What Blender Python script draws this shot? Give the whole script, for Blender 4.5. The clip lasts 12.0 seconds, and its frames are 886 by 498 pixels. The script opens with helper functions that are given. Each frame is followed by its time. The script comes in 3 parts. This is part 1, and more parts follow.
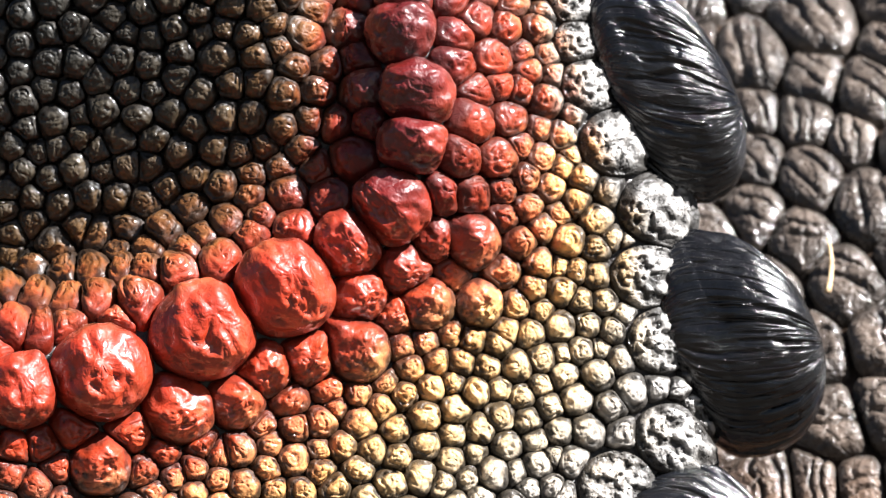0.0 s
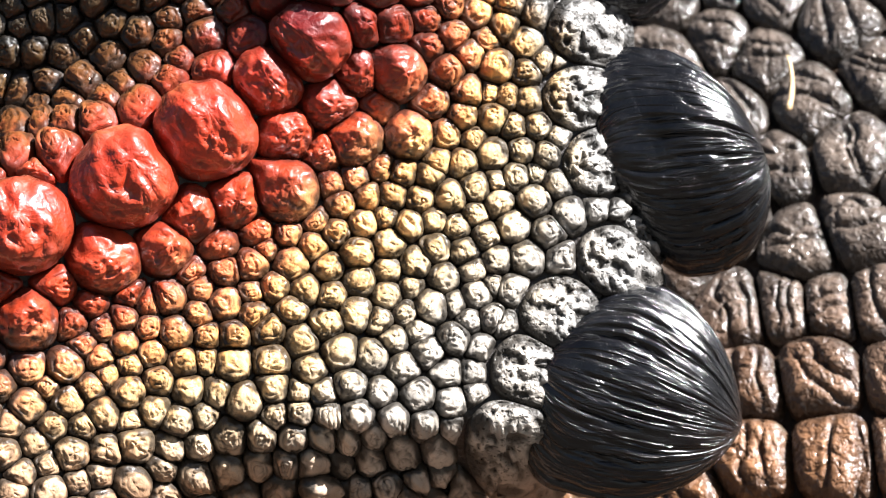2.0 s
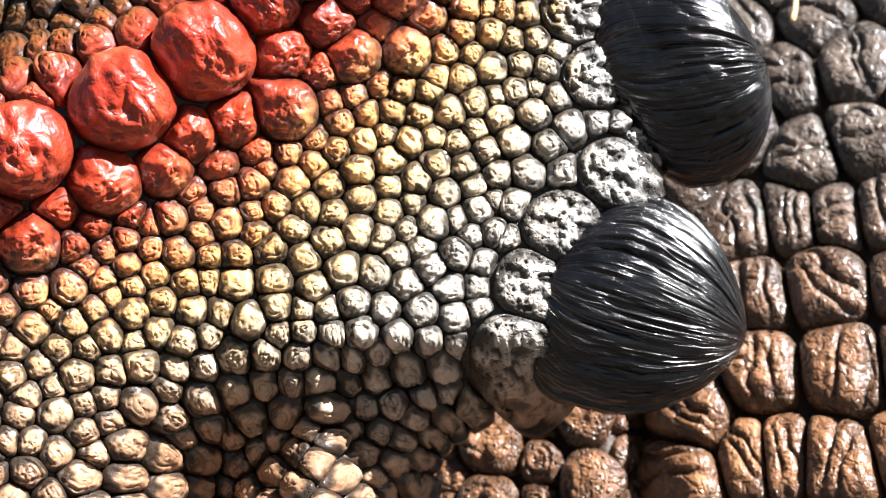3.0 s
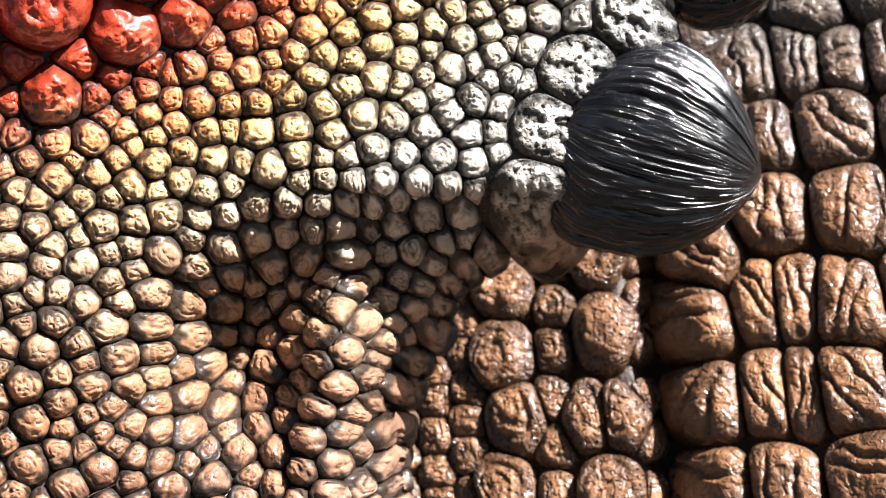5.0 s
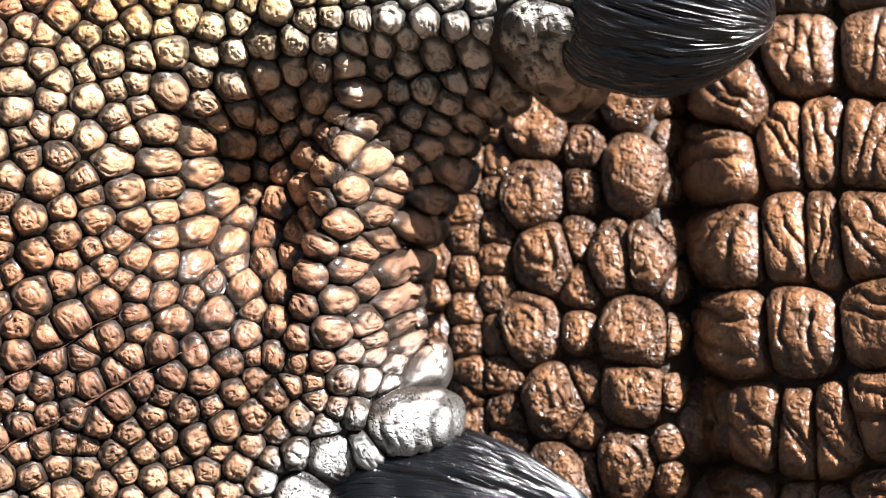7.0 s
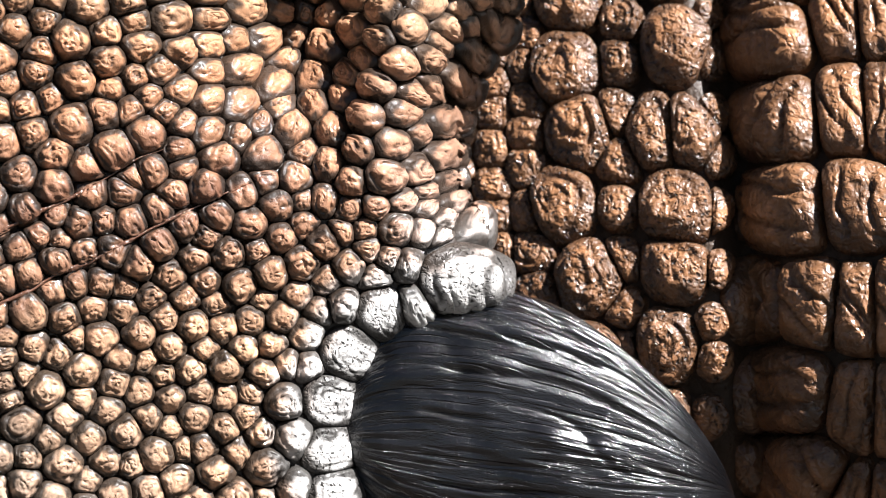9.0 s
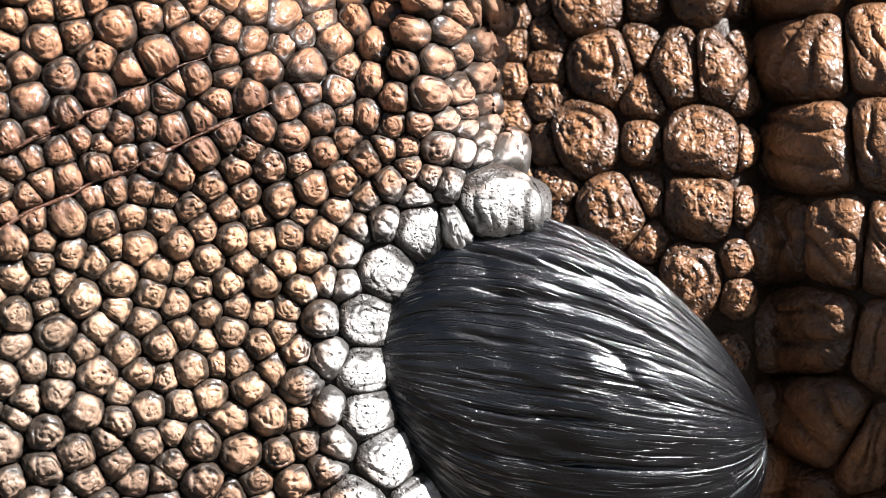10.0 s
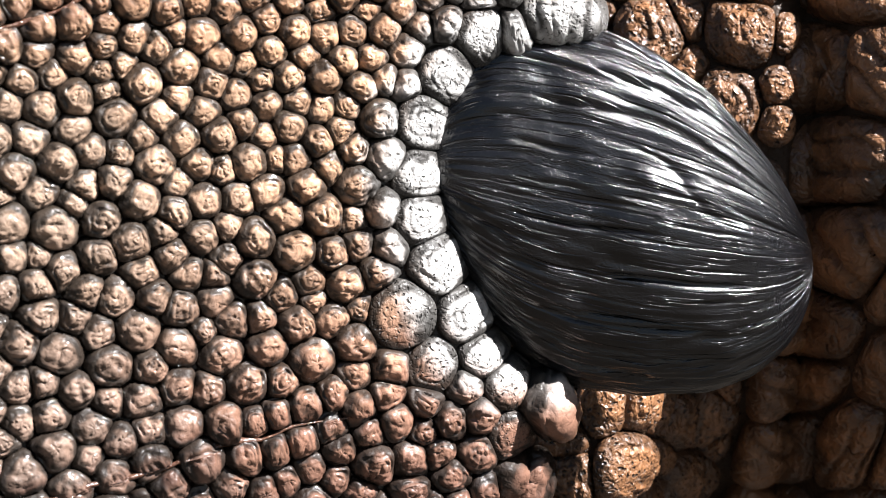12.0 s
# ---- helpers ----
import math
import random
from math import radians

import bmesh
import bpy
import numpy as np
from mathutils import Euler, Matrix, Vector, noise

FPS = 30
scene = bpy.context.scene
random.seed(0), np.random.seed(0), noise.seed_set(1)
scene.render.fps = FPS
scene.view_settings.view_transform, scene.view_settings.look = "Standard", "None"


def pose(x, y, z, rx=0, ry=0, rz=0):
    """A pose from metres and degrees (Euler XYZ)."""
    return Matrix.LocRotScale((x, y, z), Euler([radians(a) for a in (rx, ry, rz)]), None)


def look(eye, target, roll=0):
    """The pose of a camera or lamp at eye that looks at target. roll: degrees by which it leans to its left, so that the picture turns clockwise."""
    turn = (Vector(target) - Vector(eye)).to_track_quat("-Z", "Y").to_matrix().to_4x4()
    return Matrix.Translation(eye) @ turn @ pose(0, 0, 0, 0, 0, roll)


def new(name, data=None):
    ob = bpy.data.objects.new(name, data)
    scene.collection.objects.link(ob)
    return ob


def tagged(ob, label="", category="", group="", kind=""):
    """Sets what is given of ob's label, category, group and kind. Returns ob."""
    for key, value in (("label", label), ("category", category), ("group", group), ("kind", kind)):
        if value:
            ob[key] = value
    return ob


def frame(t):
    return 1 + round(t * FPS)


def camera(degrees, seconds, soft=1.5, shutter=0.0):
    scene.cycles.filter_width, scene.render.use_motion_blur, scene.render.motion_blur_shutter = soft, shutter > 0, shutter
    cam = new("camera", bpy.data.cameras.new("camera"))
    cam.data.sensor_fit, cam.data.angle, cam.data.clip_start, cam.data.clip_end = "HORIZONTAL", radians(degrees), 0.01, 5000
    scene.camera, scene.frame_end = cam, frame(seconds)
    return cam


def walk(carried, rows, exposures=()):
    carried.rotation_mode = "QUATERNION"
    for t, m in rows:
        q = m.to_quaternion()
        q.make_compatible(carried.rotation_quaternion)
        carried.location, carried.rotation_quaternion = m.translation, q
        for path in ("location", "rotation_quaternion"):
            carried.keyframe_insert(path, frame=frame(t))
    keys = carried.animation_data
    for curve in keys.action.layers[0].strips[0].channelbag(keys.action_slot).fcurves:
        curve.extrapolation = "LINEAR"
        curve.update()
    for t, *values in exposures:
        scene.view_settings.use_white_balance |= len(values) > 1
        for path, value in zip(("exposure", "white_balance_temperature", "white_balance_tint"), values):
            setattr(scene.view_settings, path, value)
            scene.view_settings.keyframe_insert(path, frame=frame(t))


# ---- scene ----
# ---------------------------------------------------------------- camera
LENS = 20.0
cam = camera(LENS, 12.0, soft=0.7)
# seconds, eye x y z, turn to the left, tilt up, roll
ROWS = (
    (0.0, -0.0583, 0.0154, 1.6886, -2.058, 8.516, 2.575), (0.5, -0.0222, 0.0201, 1.6829, -1.314, 7.876, 1.658),
    (1.0, 0.0043, 0.0366, 1.6691, -0.846, 7.526, 0.872), (1.5, 0.0306, 0.0426, 1.6619, -0.197, 6.890, 0.093),
    (2.0, 0.0445, 0.0475, 1.6543, 0.354, 6.230, -0.718), (2.5, 0.0550, 0.0478, 1.6463, 0.817, 5.561, -1.300),
    (3.0, 0.0660, 0.0485, 1.6391, 1.296, 4.919, -1.871), (5.0, 0.0280, 0.0363, 1.6301, 0.338, 1.751, -2.816),
    (5.5, 0.0236, 0.0312, 1.6343, 0.419, 0.799, -2.710), (6.0, 0.0739, 0.0304, 1.6481, 2.442, -0.594, -2.655),
    (6.5, 0.1195, 0.0333, 1.6540, 4.268, -1.790, -2.670), (7.0, 0.1504, 0.0373, 1.6297, 5.510, -1.890, -1.988),
    (7.5, 0.1635, 0.0477, 1.6156, 6.161, -2.302, -1.594), (9.5, -0.0670, 0.1223, 1.4857, -1.418, -0.418, 0.605),
    (10.0, -0.0993, 0.1291, 1.4692, -2.527, -0.509, 1.448), (10.5, -0.1241, 0.1339, 1.4604, -3.310, -1.021, 1.980),
    (11.0, -0.1518, 0.1420, 1.4449, -4.259, -1.677, 2.503), (11.5, -0.1808, 0.1491, 1.4283, -5.275, -2.210, 3.256),
    (12.0, -0.2091, 0.1578, 1.4116, -6.332, -2.509, 3.749),
)


def aimed(x, y, z, turn, tilt, roll):
    a, b = radians(turn), radians(tilt)
    ahead = Vector((-math.sin(a) * math.cos(b), math.cos(a) * math.cos(b), math.sin(b)))
    return look((x, y, z), Vector((x, y, z)) + ahead, roll)


walk(cam, [(row[0], aimed(*row[1:])) for row in ROWS])
cam.data.dof.use_dof = True
cam.data.dof.focus_distance = 1.34
cam.data.dof.aperture_fstop = 11.5

# ---------------------------------------------------------------- light
SUN_FROM = Vector((0.60, -0.36, 0.715)).normalized()
world = bpy.data.worlds.new("sky")
scene.world = world
world.use_nodes = True
sky = world.node_tree.nodes.new("ShaderNodeTexSky")
sky.sky_type, sky.sun_disc = "NISHITA", False
sky.sun_elevation = math.asin(SUN_FROM.z)
sky.sun_rotation = math.atan2(SUN_FROM.x, SUN_FROM.y)
back = world.node_tree.nodes["Background"]
back.inputs["Strength"].default_value = 0.021
world.node_tree.links.new(sky.outputs["Color"], back.inputs["Color"])
sun = new("sun", bpy.data.lights.new("sun", "SUN"))
sun.data.energy, sun.data.angle, sun.data.color = 7.0, radians(0.5), (1.0, 0.98, 0.985)
sun.matrix_world = look(SUN_FROM * 10, (0, 0, 0))
scene.view_settings.exposure = 1.56


# ---------------------------------------------------------------- noise for the sculpting
def lattice(ix, iy, seed):
    h = np.sin(ix * 127.1 + iy * 311.7 + seed * 74.7) * 43758.5453
    return h - np.floor(h)


def vnoise(x, y, seed=0.0):
    """Smooth noise, -1 to 1, over numpy arrays."""
    ix, iy = np.floor(x), np.floor(y)
    fx, fy = x - ix, y - iy
    fx, fy = fx * fx * (3 - 2 * fx), fy * fy * (3 - 2 * fy)
    a, b = lattice(ix, iy, seed), lattice(ix + 1, iy, seed)
    c, d = lattice(ix, iy + 1, seed), lattice(ix + 1, iy + 1, seed)
    return 2 * ((a * (1 - fx) + b * fx) * (1 - fy) + (c * (1 - fx) + d * fx) * fy) - 1


def fbm(x, y, seed=0.0, octaves=3):
    return sum(vnoise(x * 2**k, y * 2**k, seed + 9 * k) / 2**k for k in range(octaves))


def smooth(a, b, x):
    t = np.clip((x - a) / (b - a), 0, 1)
    return t * t * (3 - 2 * t)


# ---------------------------------------------------------------- the frill's form
EDGE = (
    (2.14, 0.070), (2.092, 0.080), (2.049, 0.088), (2.006, 0.101), (1.961, 0.120), (1.942, 0.138), (1.914, 0.137), (1.876, 0.140),
    (1.839, 0.149), (1.813, 0.159), (1.793, 0.162), (1.771, 0.135), (1.729, 0.108), (1.690, 0.099), (1.676, 0.080), (1.670, 0.036),
    (1.651, 0.017), (1.629, 0.008), (1.604, -0.008), (1.582, -0.022), (1.534, -0.016), (1.490, 0.006), (1.474, 0.012), (1.464, -0.030),
    (1.446, -0.057), (1.419, -0.070), (1.390, -0.069), (1.358, -0.059), (1.332, -0.045), (1.303, -0.027), (1.282, 0.001),
    (1.267, 0.005), (1.248, -0.011), (1.221, -0.020), (1.190, -0.028), (1.12, -0.05),
)
EZ = np.array([p[0] for p in EDGE][::-1])
EX = np.array([p[1] for p in EDGE][::-1])
LEFT, TOP, BOTTOM = -0.36, 2.12, 1.13


def edge_x(z):
    return np.interp(z, EZ, EX)


DENSE_Z = np.linspace(BOTTOM - 0.01, TOP + 0.02, 500)
DENSE_X = edge_x(DENSE_Z)


def edge_gap(x, z):
    """Distance from the frill's rim, over flat arrays; negative beyond it."""
    out = np.empty(len(x))
    for k in range(0, len(x), 4000):
        d = (x[k : k + 4000, None] - DENSE_X) ** 2 + (z[k : k + 4000, None] - DENSE_Z) ** 2
        out[k : k + 4000] = np.sqrt(d.min(1))
    return np.where(x > edge_x(z), -out, out)


RED_LINE = ((-0.030, 2.14), (-0.035, 2.06), (-0.026, 1.99), (-0.035, 1.93), (-0.065, 1.905), (-0.105, 1.87), (-0.15, 1.842), (-0.20, 1.816), (-0.28, 1.79), (-0.40, 1.76))


def red_gap(x, z):
    """Signed distance from the red crest: positive towards the rim."""
    best, sign = np.full(x.shape, 9.0), np.ones(x.shape)
    for (ax, az), (bx, bz) in zip(RED_LINE, RED_LINE[1:]):
        ux, uz = bx - ax, bz - az
        t = np.clip(((x - ax) * ux + (z - az) * uz) / (ux * ux + uz * uz), 0, 1)
        dx, dz = x - ax - t * ux, z - az - t * uz
        d = np.hypot(dx, dz)
        side = np.sign(dx * -uz + dz * ux)
        sign = np.where(d < best, side, sign)
        best = np.minimum(best, d)
    return best * sign


def hollow(x, z, cx, cz, rx, rz, turn=0.0):
    c, s = math.cos(radians(turn)), math.sin(radians(turn))
    u, v = ((x - cx) * c + (z - cz) * s) / rx, (-(x - cx) * s + (z - cz) * c) / rz
    return np.exp(-(u * u + v * v))


FOLDS = (((-0.165, 1.555), (-0.226, 1.519), (-0.40, 1.430)), ((-0.12, 1.535), (-0.193, 1.500), (-0.40, 1.395)), ((-0.10, 1.268), (-0.138, 1.262), (-0.40, 1.175)))


def fold_gap(x, z):
    best = np.full(x.shape, 9.0)
    for line in FOLDS:
        for (ax, az), (bx, bz) in zip(line, line[1:]):
            ux, uz = bx - ax, bz - az
            t = np.clip(((x - ax) * ux + (z - az) * uz) / (ux * ux + uz * uz), 0, 1)
            best = np.minimum(best, np.hypot(x - ax - t * ux, z - az - t * uz))
    return best


def frill_form(x, z):
    """Depth of the frill's skin."""
    Z = z - 1.8
    y = 1.4649 + 0.1657 * x + 0.0732 * Z - 0.1777 * x * x - 0.2015 * x * Z + 0.1743 * Z * Z
    y = y + 0.068 * hollow(x, z, -0.100, 1.626, 0.042, 0.056, -12) - 0.014 * hollow(x, z, -0.046, 1.61, 0.014, 0.08, -10)
    # beyond the ridge the skin falls away under the shelf
    ridge = np.interp(z, (1.54, 1.60, 1.66), (-0.022, -0.036, -0.048))
    y = y + 0.042 * smooth(0.0, 0.028, x - ridge) * smooth(1.715, 1.685, z) * smooth(1.535, 1.575, z) + 0.028 * hollow(x, z, -0.050, 1.662, 0.034, 0.028)
    # the crest overhangs a little where it turns upright, shaped to bring shade there
    y = y - 0.030 * np.exp(-(((x + 0.015) / 0.05) ** 2)) * smooth(1.88, 1.985, z) * smooth(2.12, 2.02, z)
    y = y - 0.014 * np.exp(-((red_gap(x, z) / 0.03) ** 2)) * smooth(1.70, 1.78, z)
    y = y + smooth(-0.03, -0.09, red_gap(x, z)) * smooth(1.79, 1.87, z) * (-0.33 * (x + 0.06) - 0.36 * (z - 1.90))
    y = y + 0.003 * np.exp(-((fold_gap(x, z) / 0.005) ** 2)) - 0.006 * np.exp(-((fold_gap(x, z) / 0.02) ** 2))
    e = edge_gap(x, z)
    under = smooth(1.47, 1.53, z) * smooth(1.70, 1.66, z)
    w, d = 0.020 + 0.022 * under, 0.020 + 0.065 * under
    k = np.clip((w - e) / w, 0, 1)
    return y + d * (1 - np.sqrt(1 - np.minimum(k, 0.999) ** 2))


class Chart:
    """A form worked out once on a fine grid and read between its knots."""

    def __init__(self, form, x0, x1, z0, z1, step=0.0016):
        self.x0, self.z0, self.step = x0, z0, step
        self.xs, self.zs = np.arange(x0, x1, step), np.arange(z0, z1, step)
        X, Z = np.meshgrid(self.xs, self.zs)
        self.v = form(X.ravel(), Z.ravel()).reshape(X.shape)

    def __call__(self, x, z):
        u = np.clip((x - self.x0) / self.step, 0, len(self.xs) - 1.001)
        w = np.clip((z - self.z0) / self.step, 0, len(self.zs) - 1.001)
        i, j = u.astype(int), w.astype(int)
        u, w, v = u - i, w - j, self.v
        return (v[j, i] * (1 - u) + v[j, i + 1] * u) * (1 - w) + (v[j + 1, i] * (1 - u) + v[j + 1, i + 1] * u) * w


frill_y = Chart(frill_form, -0.40, 0.20, 1.10, 2.16)
rim_gap = Chart(edge_gap, -0.40, 0.20, 1.10, 2.16)
crest_gap = Chart(red_gap, -0.40, 0.20, 1.10, 2.16)


def lifted(x, z, h, form):
    """Points on a form at x, z, raised by h along its normal."""
    q = 0.002
    y = form(x, z)
    gx, gz = (form(x + q, z) - form(x - q, z)) / (2 * q), (form(x, z + q) - form(x, z - q)) / (2 * q)
    gx, gz = np.clip(gx, -2.5, 2.5), np.clip(gz, -2.5, 2.5)
    n = np.sqrt(1 + gx * gx + gz * gz)
    return np.stack([x + h * gx / n, y - h / n, z + h * gz / n], -1)


def flank_y(x, z):
    Z = z - 1.8
    valley = 0.035 * np.exp(-(((x - 0.152 - 0.1 * Z * Z) / 0.014) ** 2)) * smooth(1.74, 1.66, z)
    turn = 1.9 * np.maximum(1.52 - z, 0) ** 2 * smooth(0.04, 0.14, x) - 0.9 * np.maximum(x - 0.16, 0) ** 2 * smooth(1.60, 1.40, z)
    return valley + turn + 1.7765 - 0.4183 * x + 0.5404 * Z + 0.0213 * x * x + 0.1473 * x * Z + 0.3884 * Z * Z


# ---------------------------------------------------------------- materials
def nodes_of(name):
    m = bpy.data.materials.new(name)
    m.use_nodes = True
    nt = m.node_tree
    return m, nt, nt.nodes["Principled BSDF"]


def add(nt, kind, **values):
    n = nt.nodes.new(kind)
    for k, v in values.items():
        n.inputs[k].default_value = v
    return n


def painted(name, colour=None, rough=0.36, grain=230.0, relief=0.0009, vary=0.35, pits=0.0, wash=(0.012, 0.010, 0.008, 1), wash_amount=0.5, coat=1.0, gloss=0.13, spec=0.42):
    """Varnished paint over sculpted resin: colour from the paint layer or given, broken up by stains, with fine wrinkles."""
    m, nt, p = nodes_of(name)
    L = nt.links.new
    co = nt.nodes.new("ShaderNodeTexCoord")
    base = co.outputs["Object"]
    if colour is None:
        src = nt.nodes.new("ShaderNodeAttribute")
        src.attribute_name = "paint"
        col = src.outputs["Color"]
    else:
        src = nt.nodes.new("ShaderNodeRGB")
        src.outputs[0].default_value = colour
        col = src.outputs[0]
    big = add(nt, "ShaderNodeTexNoise", Scale=38.0, Detail=4.0, Roughness=0.6)
    fine = add(nt, "ShaderNodeTexNoise", Scale=grain, Detail=2.5, Roughness=0.45, Distortion=1.4)
    for n in (big, fine):
        L(base, n.inputs["Vector"])
    # stains at two sizes
    val = add(nt, "ShaderNodeMapRange")
    val.inputs["From Min"].default_value, val.inputs["From Max"].default_value = 0.3, 0.7
    val.inputs["To Min"].default_value, val.inputs["To Max"].default_value = 1 - vary, 1 + vary * 0.6
    L(big.outputs["Fac"], val.inputs["Value"])
    hsv = nt.nodes.new("ShaderNodeHueSaturation")
    L(col, hsv.inputs["Color"])
    L(val.outputs["Result"], hsv.inputs["Value"])
    # dark wash caught in the scratches of the surface
    cut = add(nt, "ShaderNodeMapRange")
    cut.inputs["From Min"].default_value, cut.inputs["From Max"].default_value = 0.40, 0.30
    cut.inputs["To Max"].default_value = wash_amount
    L(fine.outputs["Fac"], cut.inputs["Value"])
    mix = nt.nodes.new("ShaderNodeMix")
    mix.data_type = "RGBA"
    L(cut.outputs["Result"], mix.inputs["Factor"])
    L(hsv.outputs["Color"], mix.inputs["A"])
    mix.inputs["B"].default_value = wash
    L(mix.outputs["Result"], p.inputs["Base Color"])
    r = add(nt, "ShaderNodeMapRange")
    r.inputs["To Min"].default_value, r.inputs["To Max"].default_value = rough - 0.12, rough + 0.18
    L(big.outputs["Fac"], r.inputs["Value"])
    L(r.outputs["Result"], p.inputs["Roughness"])
    p.inputs["Specular IOR Level"].default_value = spec
    p.inputs["Coat Weight"].default_value = coat
    p.inputs["Coat Roughness"].default_value = gloss
    # wrinkles: bent cell borders, and grain
    bend = add(nt, "ShaderNodeTexNoise", Scale=grain * 0.35, Detail=2.0)
    L(base, bend.inputs["Vector"])
    shift = nt.nodes.new("ShaderNodeVectorMath")
    shift.operation = "MULTIPLY_ADD"
    shift.inputs[1].default_value = (0.012, 0.012, 0.012)
    L(bend.outputs["Color"], shift.inputs[0])
    L(base, shift.inputs[2])
    cell = add(nt, "ShaderNodeTexVoronoi", Scale=grain * 0.42)
    cell.feature = "DISTANCE_TO_EDGE"
    L(shift.outputs["Vector"], cell.inputs["Vector"])
    line = add(nt, "ShaderNodeMapRange")
    line.inputs["From Max"].default_value = 0.16
    L(cell.outputs["Distance"], line.inputs["Value"])
    both = nt.nodes.new("ShaderNodeMath")
    both.operation = "MULTIPLY_ADD"
    both.inputs[1].default_value = 0.30
    L(line.outputs["Result"], both.inputs[0])
    L(fine.outputs["Fac"], both.inputs[2])
    height = both.outputs["Value"]
    if pits:
        hole = add(nt, "ShaderNodeTexVoronoi", Scale=pits, Randomness=1.0)
        L(shift.outputs["Vector"], hole.inputs["Vector"])
        deep = add(nt, "ShaderNodeMapRange")
        deep.inputs["From Min"].default_value, deep.inputs["From Max"].default_value = 0.12, 0.30
        L(hole.outputs["Distance"], deep.inputs["Value"])
        sum_ = nt.nodes.new("ShaderNodeMath")
        sum_.operation = "MULTIPLY_ADD"
        sum_.inputs[1].default_value = 1.2
        L(deep.outputs["Result"], sum_.inputs[0])
        L(height, sum_.inputs[2])
        height = sum_.outputs["Value"]
        inv = add(nt, "ShaderNodeMapRange")
        inv.inputs["To Min"].default_value, inv.inputs["To Max"].default_value = 0.9, 0.0
        L(deep.outputs["Result"], inv.inputs["Value"])
        patch = add(nt, "ShaderNodeMath")
        patch.operation = "MAXIMUM"
        L(inv.outputs["Result"], patch.inputs[0])
        L(cut.outputs["Result"], patch.inputs[1])
        L(patch.outputs["Value"], mix.inputs["Factor"])
    bump = add(nt, "ShaderNodeBump", Strength=1.0, Distance=relief)
    L(height, bump.inputs["Height"])
    L(bump.outputs["Normal"], p.inputs["Normal"])
    L(bump.outputs["Normal"], p.inputs["Coat Normal"])
    return m


SCALE = painted("scale_paint", rough=0.5, gloss=0.085, relief=0.00045, spec=0.2, grain=240, coat=0.62, wash_amount=0.35)
BOSS = painted("boss_paint", rough=0.45, gloss=0.07, spec=0.4, relief=0.00055, vary=0.25, wash_amount=0.25)
PLATE = painted("plate_paint", rough=0.5, grain=300, relief=0.0008, pits=330, vary=0.25, coat=0.3, gloss=0.16, spec=0.25)
GROOVE = painted("groove_paint", (0.016, 0.010, 0.007, 1), rough=0.5, coat=0.35, gloss=0.25)
SEAM = painted("seam_paint", (0.09, 0.04, 0.024, 1), rough=0.3)


def horn_paint():
    """Black lacquer over horn whose fibres run from root to tip; "fibre" holds metres along and round it."""
    m, nt, p = nodes_of("black_horn")
    L = nt.links.new
    at = nt.nodes.new("ShaderNodeAttribute")
    at.attribute_name = "fibre"

    def streak(along, across, scale, detail):
        mp = nt.nodes.new("ShaderNodeMapping")
        mp.inputs["Scale"].default_value = (along, across, 1.0)
        L(at.outputs["Vector"], mp.inputs["Vector"])
        n = add(nt, "ShaderNodeTexNoise", Scale=scale, Detail=detail, Roughness=0.55, Distortion=0.25)
        L(mp.outputs["Vector"], n.inputs["Vector"])
        return n.outputs["Fac"]

    def span(value, a, b, lo, hi):
        r = add(nt, "ShaderNodeMapRange")
        for k, v in zip(("From Min", "From Max", "To Min", "To Max"), (a, b, lo, hi)):
            r.inputs[k].default_value = v
        L(value, r.inputs["Value"])
        return r.outputs["Result"]

    def plus(a, b, k):
        n = nt.nodes.new("ShaderNodeMath")
        n.operation = "MULTIPLY_ADD"
        n.inputs[1].default_value = k
        L(b, n.inputs[0])
        L(a, n.inputs[2])
        return n.outputs["Value"]

    co = nt.nodes.new("ShaderNodeTexCoord")
    speck = add(nt, "ShaderNodeTexNoise", Scale=900.0, Detail=2.0)
    L(co.outputs["Object"], speck.inputs["Vector"])
    broad = add(nt, "ShaderNodeTexNoise", Scale=30.0, Detail=3.0)
    L(co.outputs["Object"], broad.inputs["Vector"])
    fibres, coarse = streak(1.0, 16.0, 26.0, 2.0), streak(1.0, 14.0, 9.0, 1.0)
    height = plus(plus(span(fibres, 0.33, 0.44, 0.0, 1.0), span(coarse, 0.34, 0.42, 0.0, 1.0), 1.5), speck.outputs["Fac"], 0.75)
    bump = add(nt, "ShaderNodeBump", Strength=1.0, Distance=0.0005)
    L(height, bump.inputs["Height"])
    L(bump.outputs["Normal"], p.inputs["Normal"])
    L(bump.outputs["Normal"], p.inputs["Coat Normal"])
    dust = nt.nodes.new("ShaderNodeMix")
    dust.data_type = "RGBA"
    dust.inputs["A"].default_value, dust.inputs["B"].default_value = (0.0018, 0.0018, 0.0022, 1), (0.006, 0.006, 0.007, 1)
    L(span(broad.outputs["Fac"], 0.45, 0.7, 0.0, 1.0), dust.inputs["Factor"])
    L(dust.outputs["Result"], p.inputs["Base Color"])
    L(span(broad.outputs["Fac"], 0.3, 0.7, 0.14, 0.24), p.inputs["Roughness"])
    p.inputs["Specular IOR Level"].default_value = 0.4
    p.inputs["Coat Weight"].default_value = 0.6
    p.inputs["Coat Roughness"].default_value = 0.11
    return m


